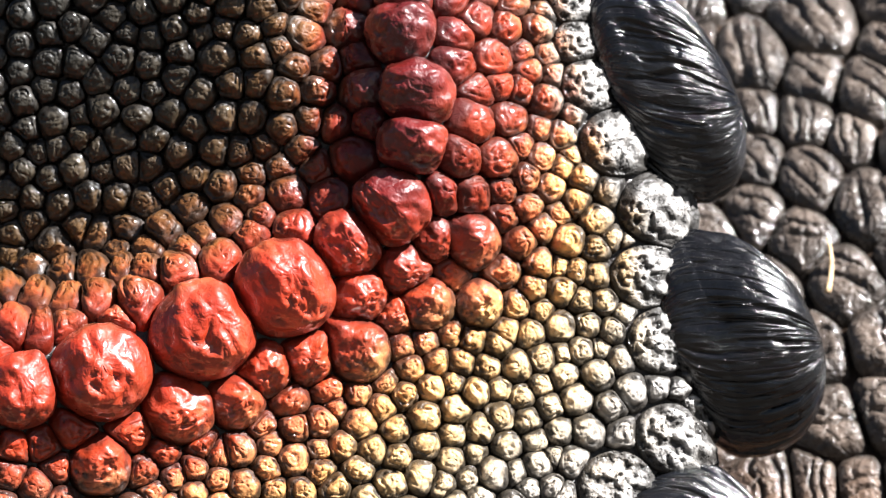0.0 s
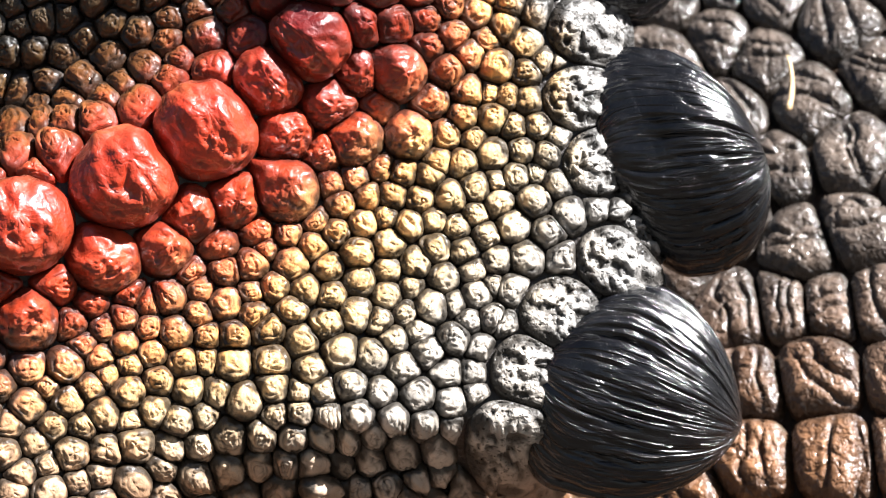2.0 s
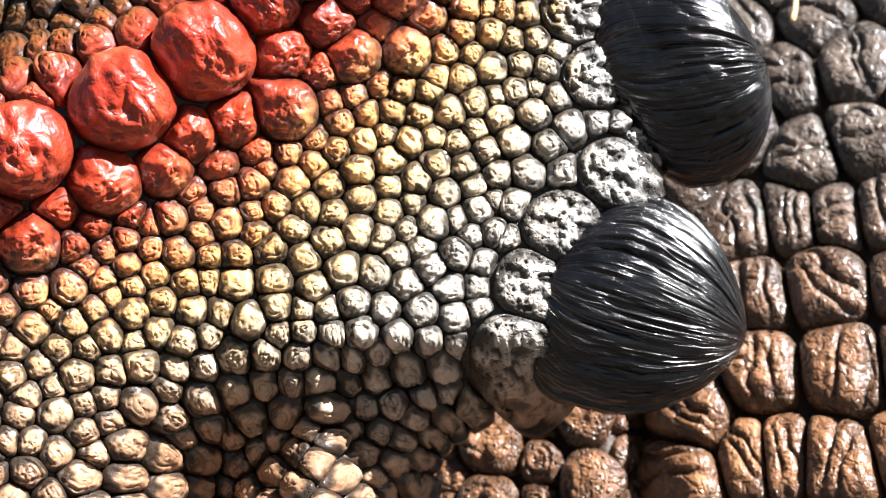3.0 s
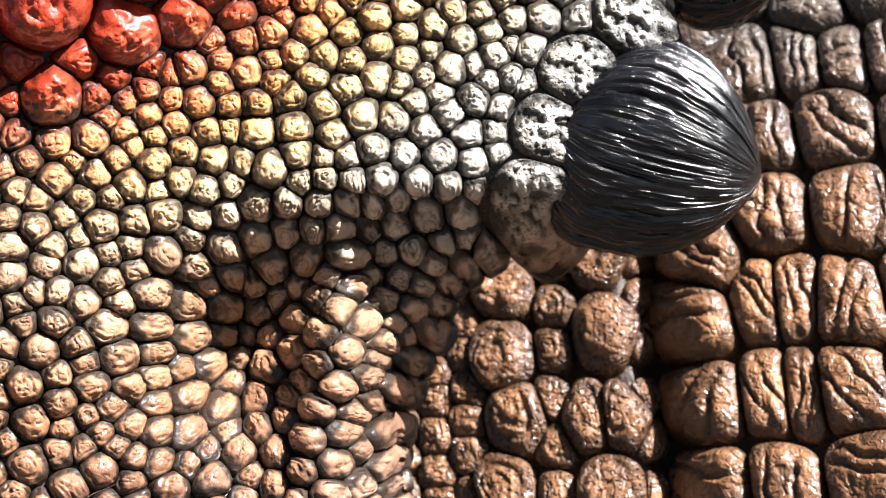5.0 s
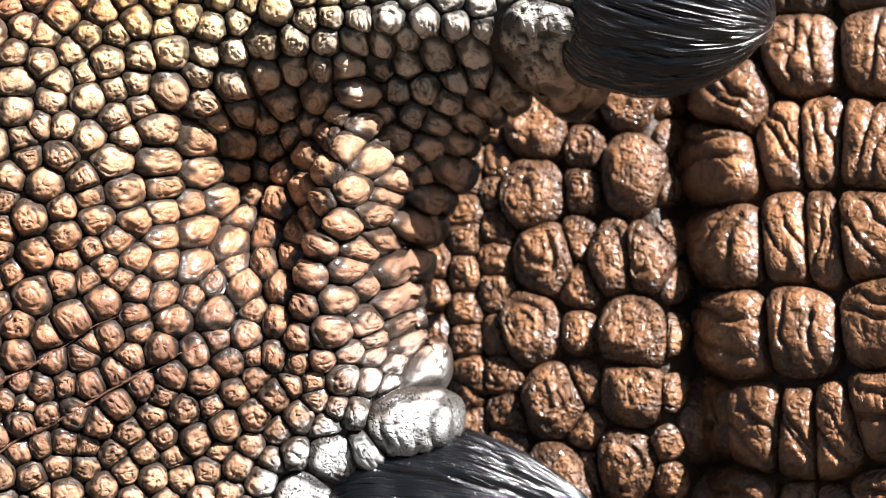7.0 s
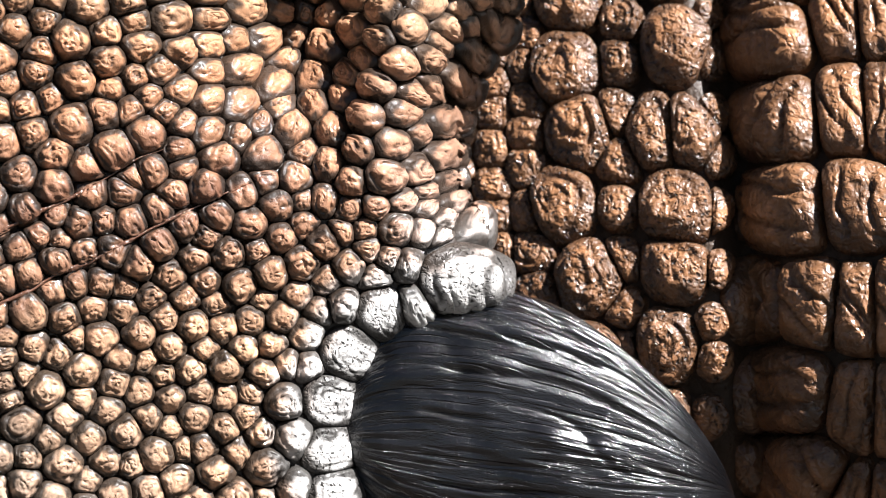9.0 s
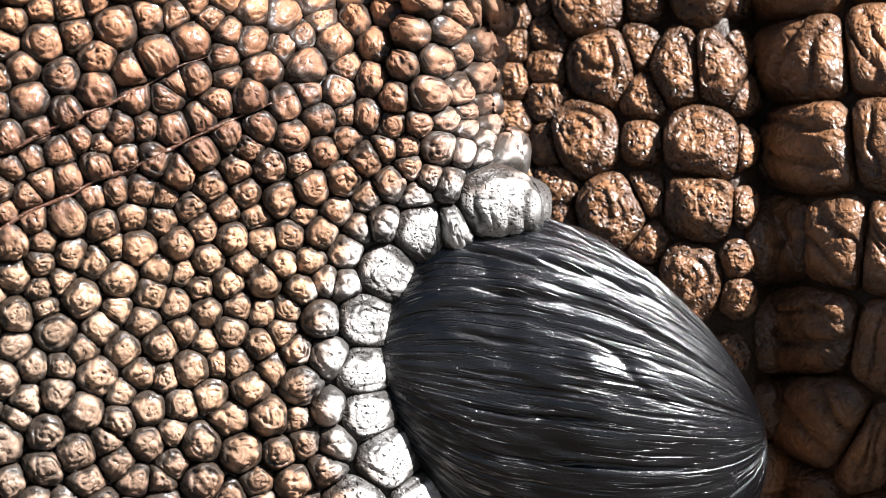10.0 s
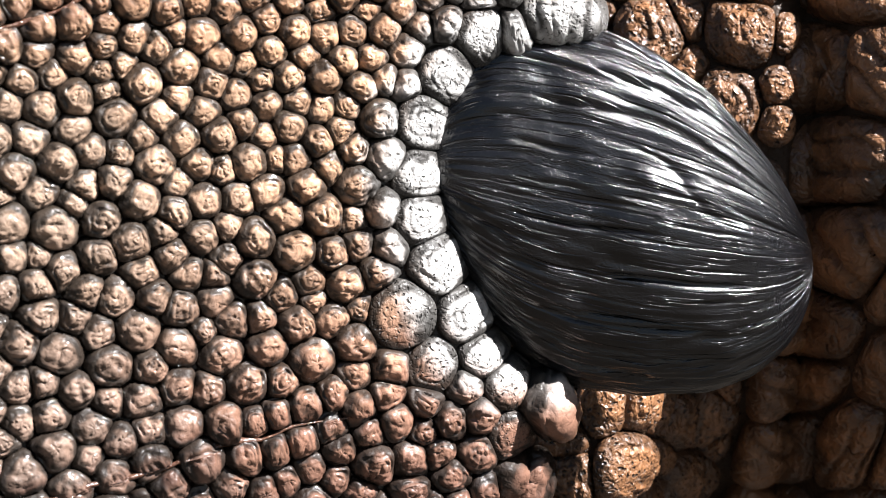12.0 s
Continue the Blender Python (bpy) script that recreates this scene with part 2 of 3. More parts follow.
HORN = horn_paint()
FLANK = painted("flank_paint", rough=0.5, grain=170, relief=0.0022, vary=0.45, coat=0.8, gloss=0.14, spec=0.3)
FLANK_PITTED = painted("flank_pitted_paint", rough=0.5, grain=200, relief=0.0026, vary=0.35, coat=0.8, gloss=0.14, spec=0.3, pits=210)
FLANK_SKIN = painted("flank_groove", (0.03, 0.016, 0.008, 1), rough=0.6, coat=0.15, gloss=0.3, spec=0.2)
EARTH = painted("earth", (0.022, 0.017, 0.012, 1), rough=0.9, grain=6, relief=0.02, coat=0.0)
STRAW = painted("straw", (0.58, 0.40, 0.22, 1), rough=0.6, coat=0.0)


# ---------------------------------------------------------------- meshes
def mesh_of(name, verts, faces, material, paint=None):
    me = bpy.data.meshes.new(name)
    me.from_pydata(np.asarray(verts).tolist(), [], faces)
    me.polygons.foreach_set("use_smooth", np.ones(len(me.polygons), bool))
    me.materials.append(material)
    if paint is not None:
        layer = me.color_attributes.new("paint", "FLOAT_COLOR", "POINT")
        layer.data.foreach_set("color", np.c_[paint, np.ones(len(paint))].astype(np.float32).ravel())
    me.update()
    return me


def part(name, me, parent, label=""):
    ob = new(name, me)
    ob.parent = parent
    return tagged(ob, label=label)


def thing(name, label, category, place=(0, 0, 0)):
    ob = new(name)
    ob.location = place
    return tagged(ob, label=label, category=category)


def sheet_faces(rows, cols):
    return [(i * cols + j, i * cols + j + 1, (i + 1) * cols + j + 1, (i + 1) * cols + j) for i in range(rows - 1) for j in range(cols - 1)]


# ---------------------------------------------------------------- laying out scales
def scatter(spacing, fixed, box, keep, tries, seed, spread=(0.74, 1.24)):
    """Sites with their own spacing, round the fixed ones (x, z, r)."""
    rng = np.random.default_rng(seed)
    x0, x1, z0, z1 = box
    cx, cz = rng.uniform(x0, x1, tries), rng.uniform(z0, z1, tries)
    ok = keep(cx, cz)
    cx, cz = cx[ok], cz[ok]
    r = spacing(cx, cz) * 0.5 * rng.uniform(*spread, len(cx))
    px, pz, pr = [f[0] for f in fixed], [f[1] for f in fixed], [f[2] for f in fixed]
    n0 = len(px)
    X, Z, R = np.zeros(n0 + len(cx)), np.zeros(n0 + len(cx)), np.zeros(n0 + len(cx))
    X[:n0], Z[:n0], R[:n0] = px, pz, pr
    n = n0
    for x, z, q in zip(cx, cz, r):
        if n and ((X[:n] - x) ** 2 + (Z[:n] - z) ** 2 < (0.86 * (R[:n] + q)) ** 2).any():
            continue
        X[n], Z[n], R[n] = x, z, q
        n += 1
    return np.stack([X[:n], Z[:n], R[:n]], 1)


def cells(sites):
    """Power-diagram cells as polygons, clipped by their neighbours."""
    out = []
    for i, (x, z, r) in enumerate(sites):
        d = np.hypot(sites[:, 0] - x, sites[:, 1] - z)
        near = np.argsort(d)[1:19]
        lim = 1.9 * r
        poly = [(lim * math.cos(a), lim * math.sin(a)) for a in np.arange(16) * math.pi / 8]
        for j in near:
            dx, dz, q = sites[j, 0] - x, sites[j, 1] - z, sites[j, 2]
            dd = d[j]
            if dd > lim + 1.6 * q or dd < 1e-6:
                continue
            c = (dd * dd + r * r - q * q) / (2 * dd)
            nx, nz = dx / dd, dz / dd
            cut, m = [], len(poly)
            for k in range(m):
                (ax, az), (bx, bz) = poly[k], poly[(k + 1) % m]
                sa, sb = ax * nx + az * nz - c, bx * nx + bz * nz - c
                if sa <= 0:
                    cut.append((ax, az))
                if sa * sb < 0:
                    t = sa / (sa - sb)
                    cut.append((ax + t * (bx - ax), az + t * (bz - az)))
            poly = cut
            if len(poly) < 3:
                break
        out.append(poly)
    return out


def relax(sites, n_fixed, keep, rounds=2):
    for _ in range(rounds):
        for i, poly in enumerate(cells(sites)):
            if i < n_fixed or len(poly) < 3:
                continue
            p = np.array(poly)
            q = np.roll(p, -1, 0)
            w = p[:, 0] * q[:, 1] - q[:, 0] * p[:, 1]
            if abs(w.sum()) < 1e-12:
                continue
            c = ((p + q) * w[:, None]).sum(0) / (3 * w.sum())
            sites[i, :2] += 0.8 * c
            sites[i, 2] = 0.5 * sites[i, 2] + 0.5 * math.sqrt(abs(w.sum()) / 2 / math.pi) * 1.02
    return sites


def outline(poly, gap, n):
    """The cell's radius in n directions, drawn in by the joint and rounded at its corners."""
    p = np.array(poly)
    q = np.roll(p, -1, 0)
    a = np.arange(n) * 2 * math.pi / n
    ux, uz = np.cos(a)[:, None], np.sin(a)[:, None]
    ex, ez = (q - p)[:, 0], (q - p)[:, 1]
    length = np.hypot(ex, ez) + 1e-12
    nx, nz = ez / length, -ex / length
    c = np.maximum(p[:, 0] * nx + p[:, 1] * nz - gap, 0.0006)
    down = np.maximum(ux * nx + uz * nz, 1e-6)
    r = c / down
    soft = 7.0
    return (r**-soft).sum(1) ** (-1 / soft)


def dome(site, poly, gap, high, rings, n, power, seed, crease=0.16, pit=0.0, freq=2.2, slit=0.0, lumps=0.10, crown=False):
    """One scale: x, z, height of every vertex, and its faces."""
    x, z, r = site
    rad = outline(poly, gap, n)
    mean = rad.mean()
    rng = random.Random(seed)
    ox, oz = rng.uniform(-0.16, 0.16) * mean, rng.uniform(-0.1, 0.22) * mean
    s = np.linspace(1, 0, rings + 1)[:-1] ** 0.8
    a = np.arange(n) * 2 * math.pi / n
    S, A = np.repeat(s, n), np.tile(a, rings)
    RR = np.tile(rad, rings)
    lx, lz = S * RR * np.cos(A) + (1 - S) * ox, S * RR * np.sin(A) + (1 - S) * oz
    lx, lz, S = np.r_[lx, ox], np.r_[lz, oz], np.r_[S, 0.0]
    H = high * mean
    h = H * (1 - S**power) ** 0.6
    u, v = lx / mean * freq + seed * 3.7, lz / mean * freq + seed * 1.3
    wx, wz = u + 0.5 * vnoise(u * 0.8, v * 0.8, 5), v + 0.5 * vnoise(u * 0.8, v * 0.8, 8)
    ridge = np.exp(-((vnoise(wx, wz, 2) / 0.13) ** 2)) + 0.6 * np.exp(-((vnoise(wx * 1.9, wz * 1.9, 4) / 0.16) ** 2))
    fade = smooth(1.0, 0.86, S)
    if crown:
        ridge = ridge * smooth(0.25, -0.35, lz / mean)
    h = h - crease * H * ridge * fade + lumps * H * fbm(u * 0.6, v * 0.6, 7) * fade
    # a worn collar round many of the domes
    rings_cut = 0 * S
    plain = not pit and not slit and not crown
    if plain:
        # wrinkled skirt with a smooth button in the middle
        skirt = smooth(0.42, 0.62, S) * smooth(1.0, 0.93, S)
        fold = vnoise(S * 5.5 + 1.2 * vnoise(u * 0.9, v * 0.9, 23), u * 0.8 + v * 0.5, 29)
        h = h + H * (0.13 * fold * skirt + 0.10 * smooth(0.62, 0.40, S))
    if rng.random() < 0.75 and plain:
        at = rng.uniform(0.52, 0.7)
        for depth, where in ((0.16, at), (0.10, at * 0.55)):
            cutting = np.exp(-(((S - where - 0.16 * vnoise(u * 0.7, v * 0.7, 3)) / 0.055) ** 2)) * smooth(-0.5, 0.3, vnoise(u * 0.5, v * 0.5, 19))
            h = h - depth * H * cutting
            rings_cut = rings_cut + 0.55 * cutting
    holes = 0 * S
    if pit:
        k = lx / pit, lz / pit
        hole = smooth(0.18, 0.5, vnoise(k[0] + seed, k[1] - seed, 3)) + 0.7 * smooth(0.25, 0.55, vnoise(k[0] * 1.8 + seed, k[1] * 1.8, 6))
        h = h - 0.45 * pit * hole * smooth(1.0, 0.86, S)
        holes = 0.8 * hole * smooth(1.0, 0.86, S)
    if slit:
        t = rng.choice((0.0, 0.0, 1.5, 0.8)) + rng.uniform(-0.3, 0.3)
        across = lx * math.cos(t) + lz * math.sin(t) + 0.15 * mean * vnoise(u, v, 11)
        for c in (rng.uniform(-0.35, 0.0), rng.uniform(0.1, 0.5)):
            cutting = np.exp(-(((across / mean - c) / 0.055) ** 2)) * smooth(1.0, 0.85, S)
            h = h - slit * H * cutting
            rings_cut = rings_cut + 0.8 * cutting
    h = h - 0.0040 * (S > 0.999)
    aside = np.hypot(lx / mean - rng.uniform(-0.05, 0.2), lz / mean + rng.uniform(-0.05, 0.25)) if plain else S
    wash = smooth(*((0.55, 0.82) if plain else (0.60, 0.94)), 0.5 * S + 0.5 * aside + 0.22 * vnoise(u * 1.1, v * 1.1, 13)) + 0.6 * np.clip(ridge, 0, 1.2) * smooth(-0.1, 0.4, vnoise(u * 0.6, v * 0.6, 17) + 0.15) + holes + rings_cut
    faces = []
    for i in range(rings - 1):
        for j in range(n):
            b = (j + 1) % n
            faces.append((i * n + j, i * n + b, (i + 1) * n + b, (i + 1) * n + j))
    tip = rings * n
    faces += [((rings - 1) * n + j, (rings - 1) * n + (j + 1) % n, tip) for j in range(n)]
    return x + lx, z + lz, h, faces, np.clip(wash, 0, 1)


# ---------------------------------------------------------------- the frill's paint
def ramp(t, stops):
    xs = [s[0] for s in stops]
    return np.stack([np.interp(t, xs, [s[1][k] for s in stops]) for k in range(3)], -1)


def frill_paint(x, z):
    wob = 0.010 * fbm(x * 28, z * 28, 21) + 0.004 * fbm(x * 120, z * 120, 31)
    g = crest_gap(x, z) + wob
    # the olive paint far behind the crest is deepened with the shade lying there
    upper = ramp(g, (
        (-0.20, (0.042, 0.040, 0.034)), (-0.13, (0.060, 0.046, 0.028)), (-0.085, (0.12, 0.062, 0.022)), (-0.055, (0.27, 0.09, 0.025)),
        (-0.032, (0.42, 0.05, 0.02)), (-0.012, (0.46, 0.028, 0.007)), (0.010, (0.50, 0.040, 0.010)), (0.055, (0.54, 0.075, 0.024)),
        (0.078, (0.84, 0.26, 0.10)), (0.102, (0.95, 0.49, 0.17)), (0.128, (0.92, 0.62, 0.30)), (0.152, (0.82, 0.66, 0.45)), (0.182, (0.74, 0.67, 0.58))))
    # crimson of the upper crest, painted darker to stand in for shade across it
    shaded_crimson = smooth(1.88, 1.95, z + wob) * np.exp(-((g / 0.045) ** 2))
    upper = upper * (1 - shaded_crimson[:, None]) + np.array((0.13, 0.006, 0.006)) * shaded_crimson[:, None]
    tan = ramp(z + wob * 1.5, (
        (1.20, (0.20, 0.105, 0.07)), (1.29, (0.30, 0.165, 0.10)), (1.36, (0.46, 0.29, 0.17)), (1.44, (0.54, 0.33, 0.18)),
        (1.52, (0.35, 0.185, 0.10)), (1.60, (0.42, 0.21, 0.10)), (1.68, (0.62, 0.40, 0.22))))
    tan = tan * np.array((1.0, 0.96, 1.04))
    grey = smooth(-0.12, -0.26, x + 2 * wob) * smooth(1.48, 1.40, z)
    tan = tan * (1 - 0.5 * grey[:, None]) + 0.5 * grey[:, None] * np.array((0.26, 0.22, 0.18))
    # old maroon glaze along the folds
    glaze = 0.6 * np.exp(-(((fold_gap(x, z) + 0.5 * wob) / 0.011) ** 2))[:, None]
    tan = tan * (1 - glaze) + np.array((0.11, 0.042, 0.028)) * glaze
    up = smooth(1.65, 1.75, z + wob + 0.18 * (x + 0.1))[:, None]
    col = tan * (1 - up) + upper * up
    e = rim_gap(x, z) + 0.4 * wob
    pale = smooth(0.05, 0.018, e) * (1 - 0.9 * smooth(1.48, 1.53, z) * smooth(1.745, 1.715, z)) * smooth(1.265, 1.305, z)
    col = col * (1 - pale[:, None]) + (np.array((0.54, 0.52, 0.49)) + 0.28 * smooth(1.58, 1.50, z)[:, None]) * pale[:, None]
    return col


# ---------------------------------------------------------------- frill: skin
frill = thing("dinosaur_frill", "painted resin dinosaur neck frill with red, cream and tan scales", "sculpture", (0, 0, 0))


def build_skin():
    zs = np.linspace(BOTTOM, TOP, 330)
    u = 1 - (1 - np.linspace(0, 1, 150)) ** 1.5
    X = LEFT + (edge_x(zs)[:, None] - 0.0004 - LEFT) * u
    Zg = np.repeat(zs[:, None], len(u), 1)
    y = frill_y(X.ravel(), Zg.ravel()).reshape(X.shape) + 0.0030
    rim = [np.stack([X[:, -1] - 0.6 * k, y[:, -1] + k, zs], -1) for k in (0.008, 0.016, 0.024, 0.034)]
    grid = np.concatenate([np.stack([X, y, Zg], -1), np.stack(rim, 1)], 1)
    return mesh_of("skin", grid.reshape(-1, 3), sheet_faces(len(zs), len(u) + 4), GROOVE)


part("skin", build_skin(), frill, "dark brown skin in the joints")

# large red bosses on the crest: x, z, radius
BOSSES = (
    (-0.037, 2.030, 0.0194), (-0.026, 1.991, 0.0205), (-0.028, 1.963, 0.0190), (-0.038, 1.927, 0.0226), (-0.062, 1.905, 0.0191),
    (-0.098, 1.875, 0.0290), (-0.141, 1.847, 0.0292), (-0.196, 1.820, 0.0280), (-0.238, 1.805, 0.0213), (0.011, 1.912, 0.0166),
    (-0.052, 1.842, 0.0189), (-0.012, 1.910, 0.0109), (-0.028, 1.892, 0.0149), (-0.014, 1.873, 0.0165), (-0.052, 1.875, 0.0138),
    (0.017, 1.875, 0.0142), (-0.081, 1.835, 0.0140), (-0.105, 1.827, 0.0146), (-0.152, 1.801, 0.0193), (-0.120, 1.808, 0.0152),
    (-0.032, 1.865, 0.0099), (-0.035, 2.056, 0.0171), (-0.070, 2.035, 0.0125), (-0.193, 1.767, 0.0173), (-0.058, 1.995, 0.0134),
)
# pale pitted plates along the rim
PLATES = (
    (0.066, 2.070, 0.0140), (0.070, 2.040, 0.0130), (0.078, 2.015, 0.0161), (0.093, 1.979, 0.0194), (0.117, 1.939, 0.0187), (0.113, 1.899, 0.0185),
    (0.125, 1.860, 0.0191), (0.133, 1.804, 0.0202), (0.151, 1.820, 0.0110), (0.102, 1.771, 0.0226), (0.084, 1.739, 0.0225), (0.071, 1.699, 0.0256),
    (-0.014, 1.484, 0.0185), (-0.054, 1.467, 0.0123), (-0.072, 1.445, 0.0131), (-0.082, 1.420, 0.0125), (-0.083, 1.392, 0.0110),
    (-0.080, 1.369, 0.0116), (-0.069, 1.346, 0.0132), (-0.086, 1.319, 0.0169), (-0.051, 1.320, 0.0124), (-0.040, 1.299, 0.0104),
    (-0.026, 1.283, 0.0105), (-0.067, 1.293, 0.0124), (-0.021, 1.257, 0.0111),
)


def frill_spacing(x, z):
    g = crest_gap(x, z)
    s = 0.0150 - 0.0012 * smooth(0.04, 0.08, g) * smooth(1.72, 1.8, z)
    s = s + 0.006 * np.exp(-((g / 0.05) ** 2)) * smooth(1.74, 1.82, z)
    s = s * (1 - 0.36 * smooth(0.035, 0.01, rim_gap(x, z)) * smooth(1.47, 1.53, z) * smooth(1.70, 1.66, z))
    return s - 0.0018 * smooth(1.56, 1.50, z) * smooth(1.36, 1.44, z)


def in_frill(x, z):
    return (rim_gap(x, z) > 0.0055) & (fold_gap(x, z) > 0.0028)


FIXED = BOSSES + tuple((x, z, r * 1.1) for x, z, r in PLATES)
sites = scatter(frill_spacing, FIXED, (LEFT, 0.17, BOTTOM, TOP), in_frill, 26000, 5)
sites = relax(sites, len(FIXED), in_frill, 3)
polys = cells(sites)


def build_frill_scales():
    made = []
    for i, (site, poly) in enumerate(zip(sites, polys)):
        if len(poly) < 3:
            continue
        if i < len(BOSSES):
            made.append((i, "boss", dome(site, poly, -0.0010, 0.95, 20, 52, 1.9, i, crease=0.11, freq=4.6, lumps=0.12, crown=True)))
        elif i < len(FIXED):
            made.append((i, "plate", dome(site, poly, -0.0002, 0.28 if site[1] > 1.6 else 0.24, 24, 70, 3.4, i, crease=0.06, pit=0.0044 if site[1] > 1.6 else 0.0)))
        else:
            high = 0.70 + 0.15 * math.sin(i * 2.4)
            made.append((i, "scale", dome(site, poly, -0.0005, high, 13, 34, 2.9, i)))
    x, z, h = (np.concatenate([m[2][k] for m in made]) for k in range(3))
    # each scale was airbrushed across: its own tints run further than its place on the skin
    own = np.repeat(np.array([sites[m[0], :2] for m in made]), [len(m[2][0]) for m in made], 0)
    place = lifted(x, z, h, frill_y)
    paint = 0.74 * frill_paint(own[:, 0] + 1.9 * (x - own[:, 0]), own[:, 1] + 1.9 * (z - own[:, 1]))
    wash = np.concatenate([m[2][4] for m in made])
    # black wash rubbed into the joints, thinner over the red crest
    thin = np.exp(-((crest_gap(x, z) / 0.05) ** 2)) * smooth(1.74, 1.80, z)
    wash = (wash * (0.93 - 0.55 * thin))[:, None]
    paint = paint * (1 - wash) + np.array((0.010, 0.008, 0.006)) * wash
    singles = {i for i in range(len(FIXED))}
    singles |= {i for i, k, d in made if k == "scale" and 1.36 < sites[i, 1] < 1.80 and sites[i, 0] > -0.135 + 0.25 * abs(sites[i, 1] - 1.62)}
    singles = set(sorted(singles)[:300])
    rest_v, rest_f, rest_c, at, n = [], [], [], 0, 0
    for i, kind, (sx, sz, sh, faces, _) in made:
        k = len(sx)
        v, c = place[at : at + k], paint[at : at + k]
        at += k
        tone = 1 + 0.16 * math.sin(i * 12.9898)
        c = c * tone
        if i in singles:
            me = mesh_of(kind, v, faces, {"plate": PLATE, "boss": BOSS, "scale": SCALE}[kind], c)
            part({"boss": "large_scale", "plate": "rim_plate", "scale": "scale"}[kind], me, frill)
        else:
            rest_v.append(v), rest_c.append(c)
            rest_f.extend([tuple(q + n for q in f) for f in faces])
            n += k
    ob = part("scale_field", mesh_of("scale_field", np.concatenate(rest_v), rest_f, SCALE, np.concatenate(rest_c)), frill, "tightly packed varnished scales")
    tagged(ob, kind="stuff")


build_frill_scales()


# thin raised seams where the skin folds
def build_seam(line, radius, seed):
    pts = []
    for (ax, az), (bx, bz) in zip(line, line[1:]):
        n = max(int(math.hypot(bx - ax, bz - az) / 0.003), 2)
        pts += [(ax + (bx - ax) * k / n, az + (bz - az) * k / n) for k in range(n)]
    p = np.array(pts)
    run = np.arange(len(p)) * 0.17
    p[:, 1] += 0.0034 * vnoise(run, run * 0 + seed, seed)
    mid = lifted(p[:, 0], p[:, 1], np.full(len(p), 0.0032), frill_y)
    n_a, verts = 8, []
    for k, c in enumerate(mid):
        r = radius * min(1.0, 0.12 + k / 25) * (1 + 0.25 * math.sin(k * 0.7 + seed))
        for a in range(n_a):
            t = a * math.tau / n_a
            verts.append((c[0] + 0.3 * r * math.cos(t), c[1] - r * math.sin(t) * 1.3, c[2] + r * math.cos(t)))
    faces = [(k * n_a + j, k * n_a + (j + 1) % n_a, (k + 1) * n_a + (j + 1) % n_a, (k + 1) * n_a + j) for k in range(len(mid) - 1) for j in range(n_a)]
    return mesh_of("seam", verts, faces, SEAM)


for k, line in enumerate(FOLDS):
    part("seam", build_seam(line, 0.0016, 3.0 + k), frill, "glossy brown skin fold line")


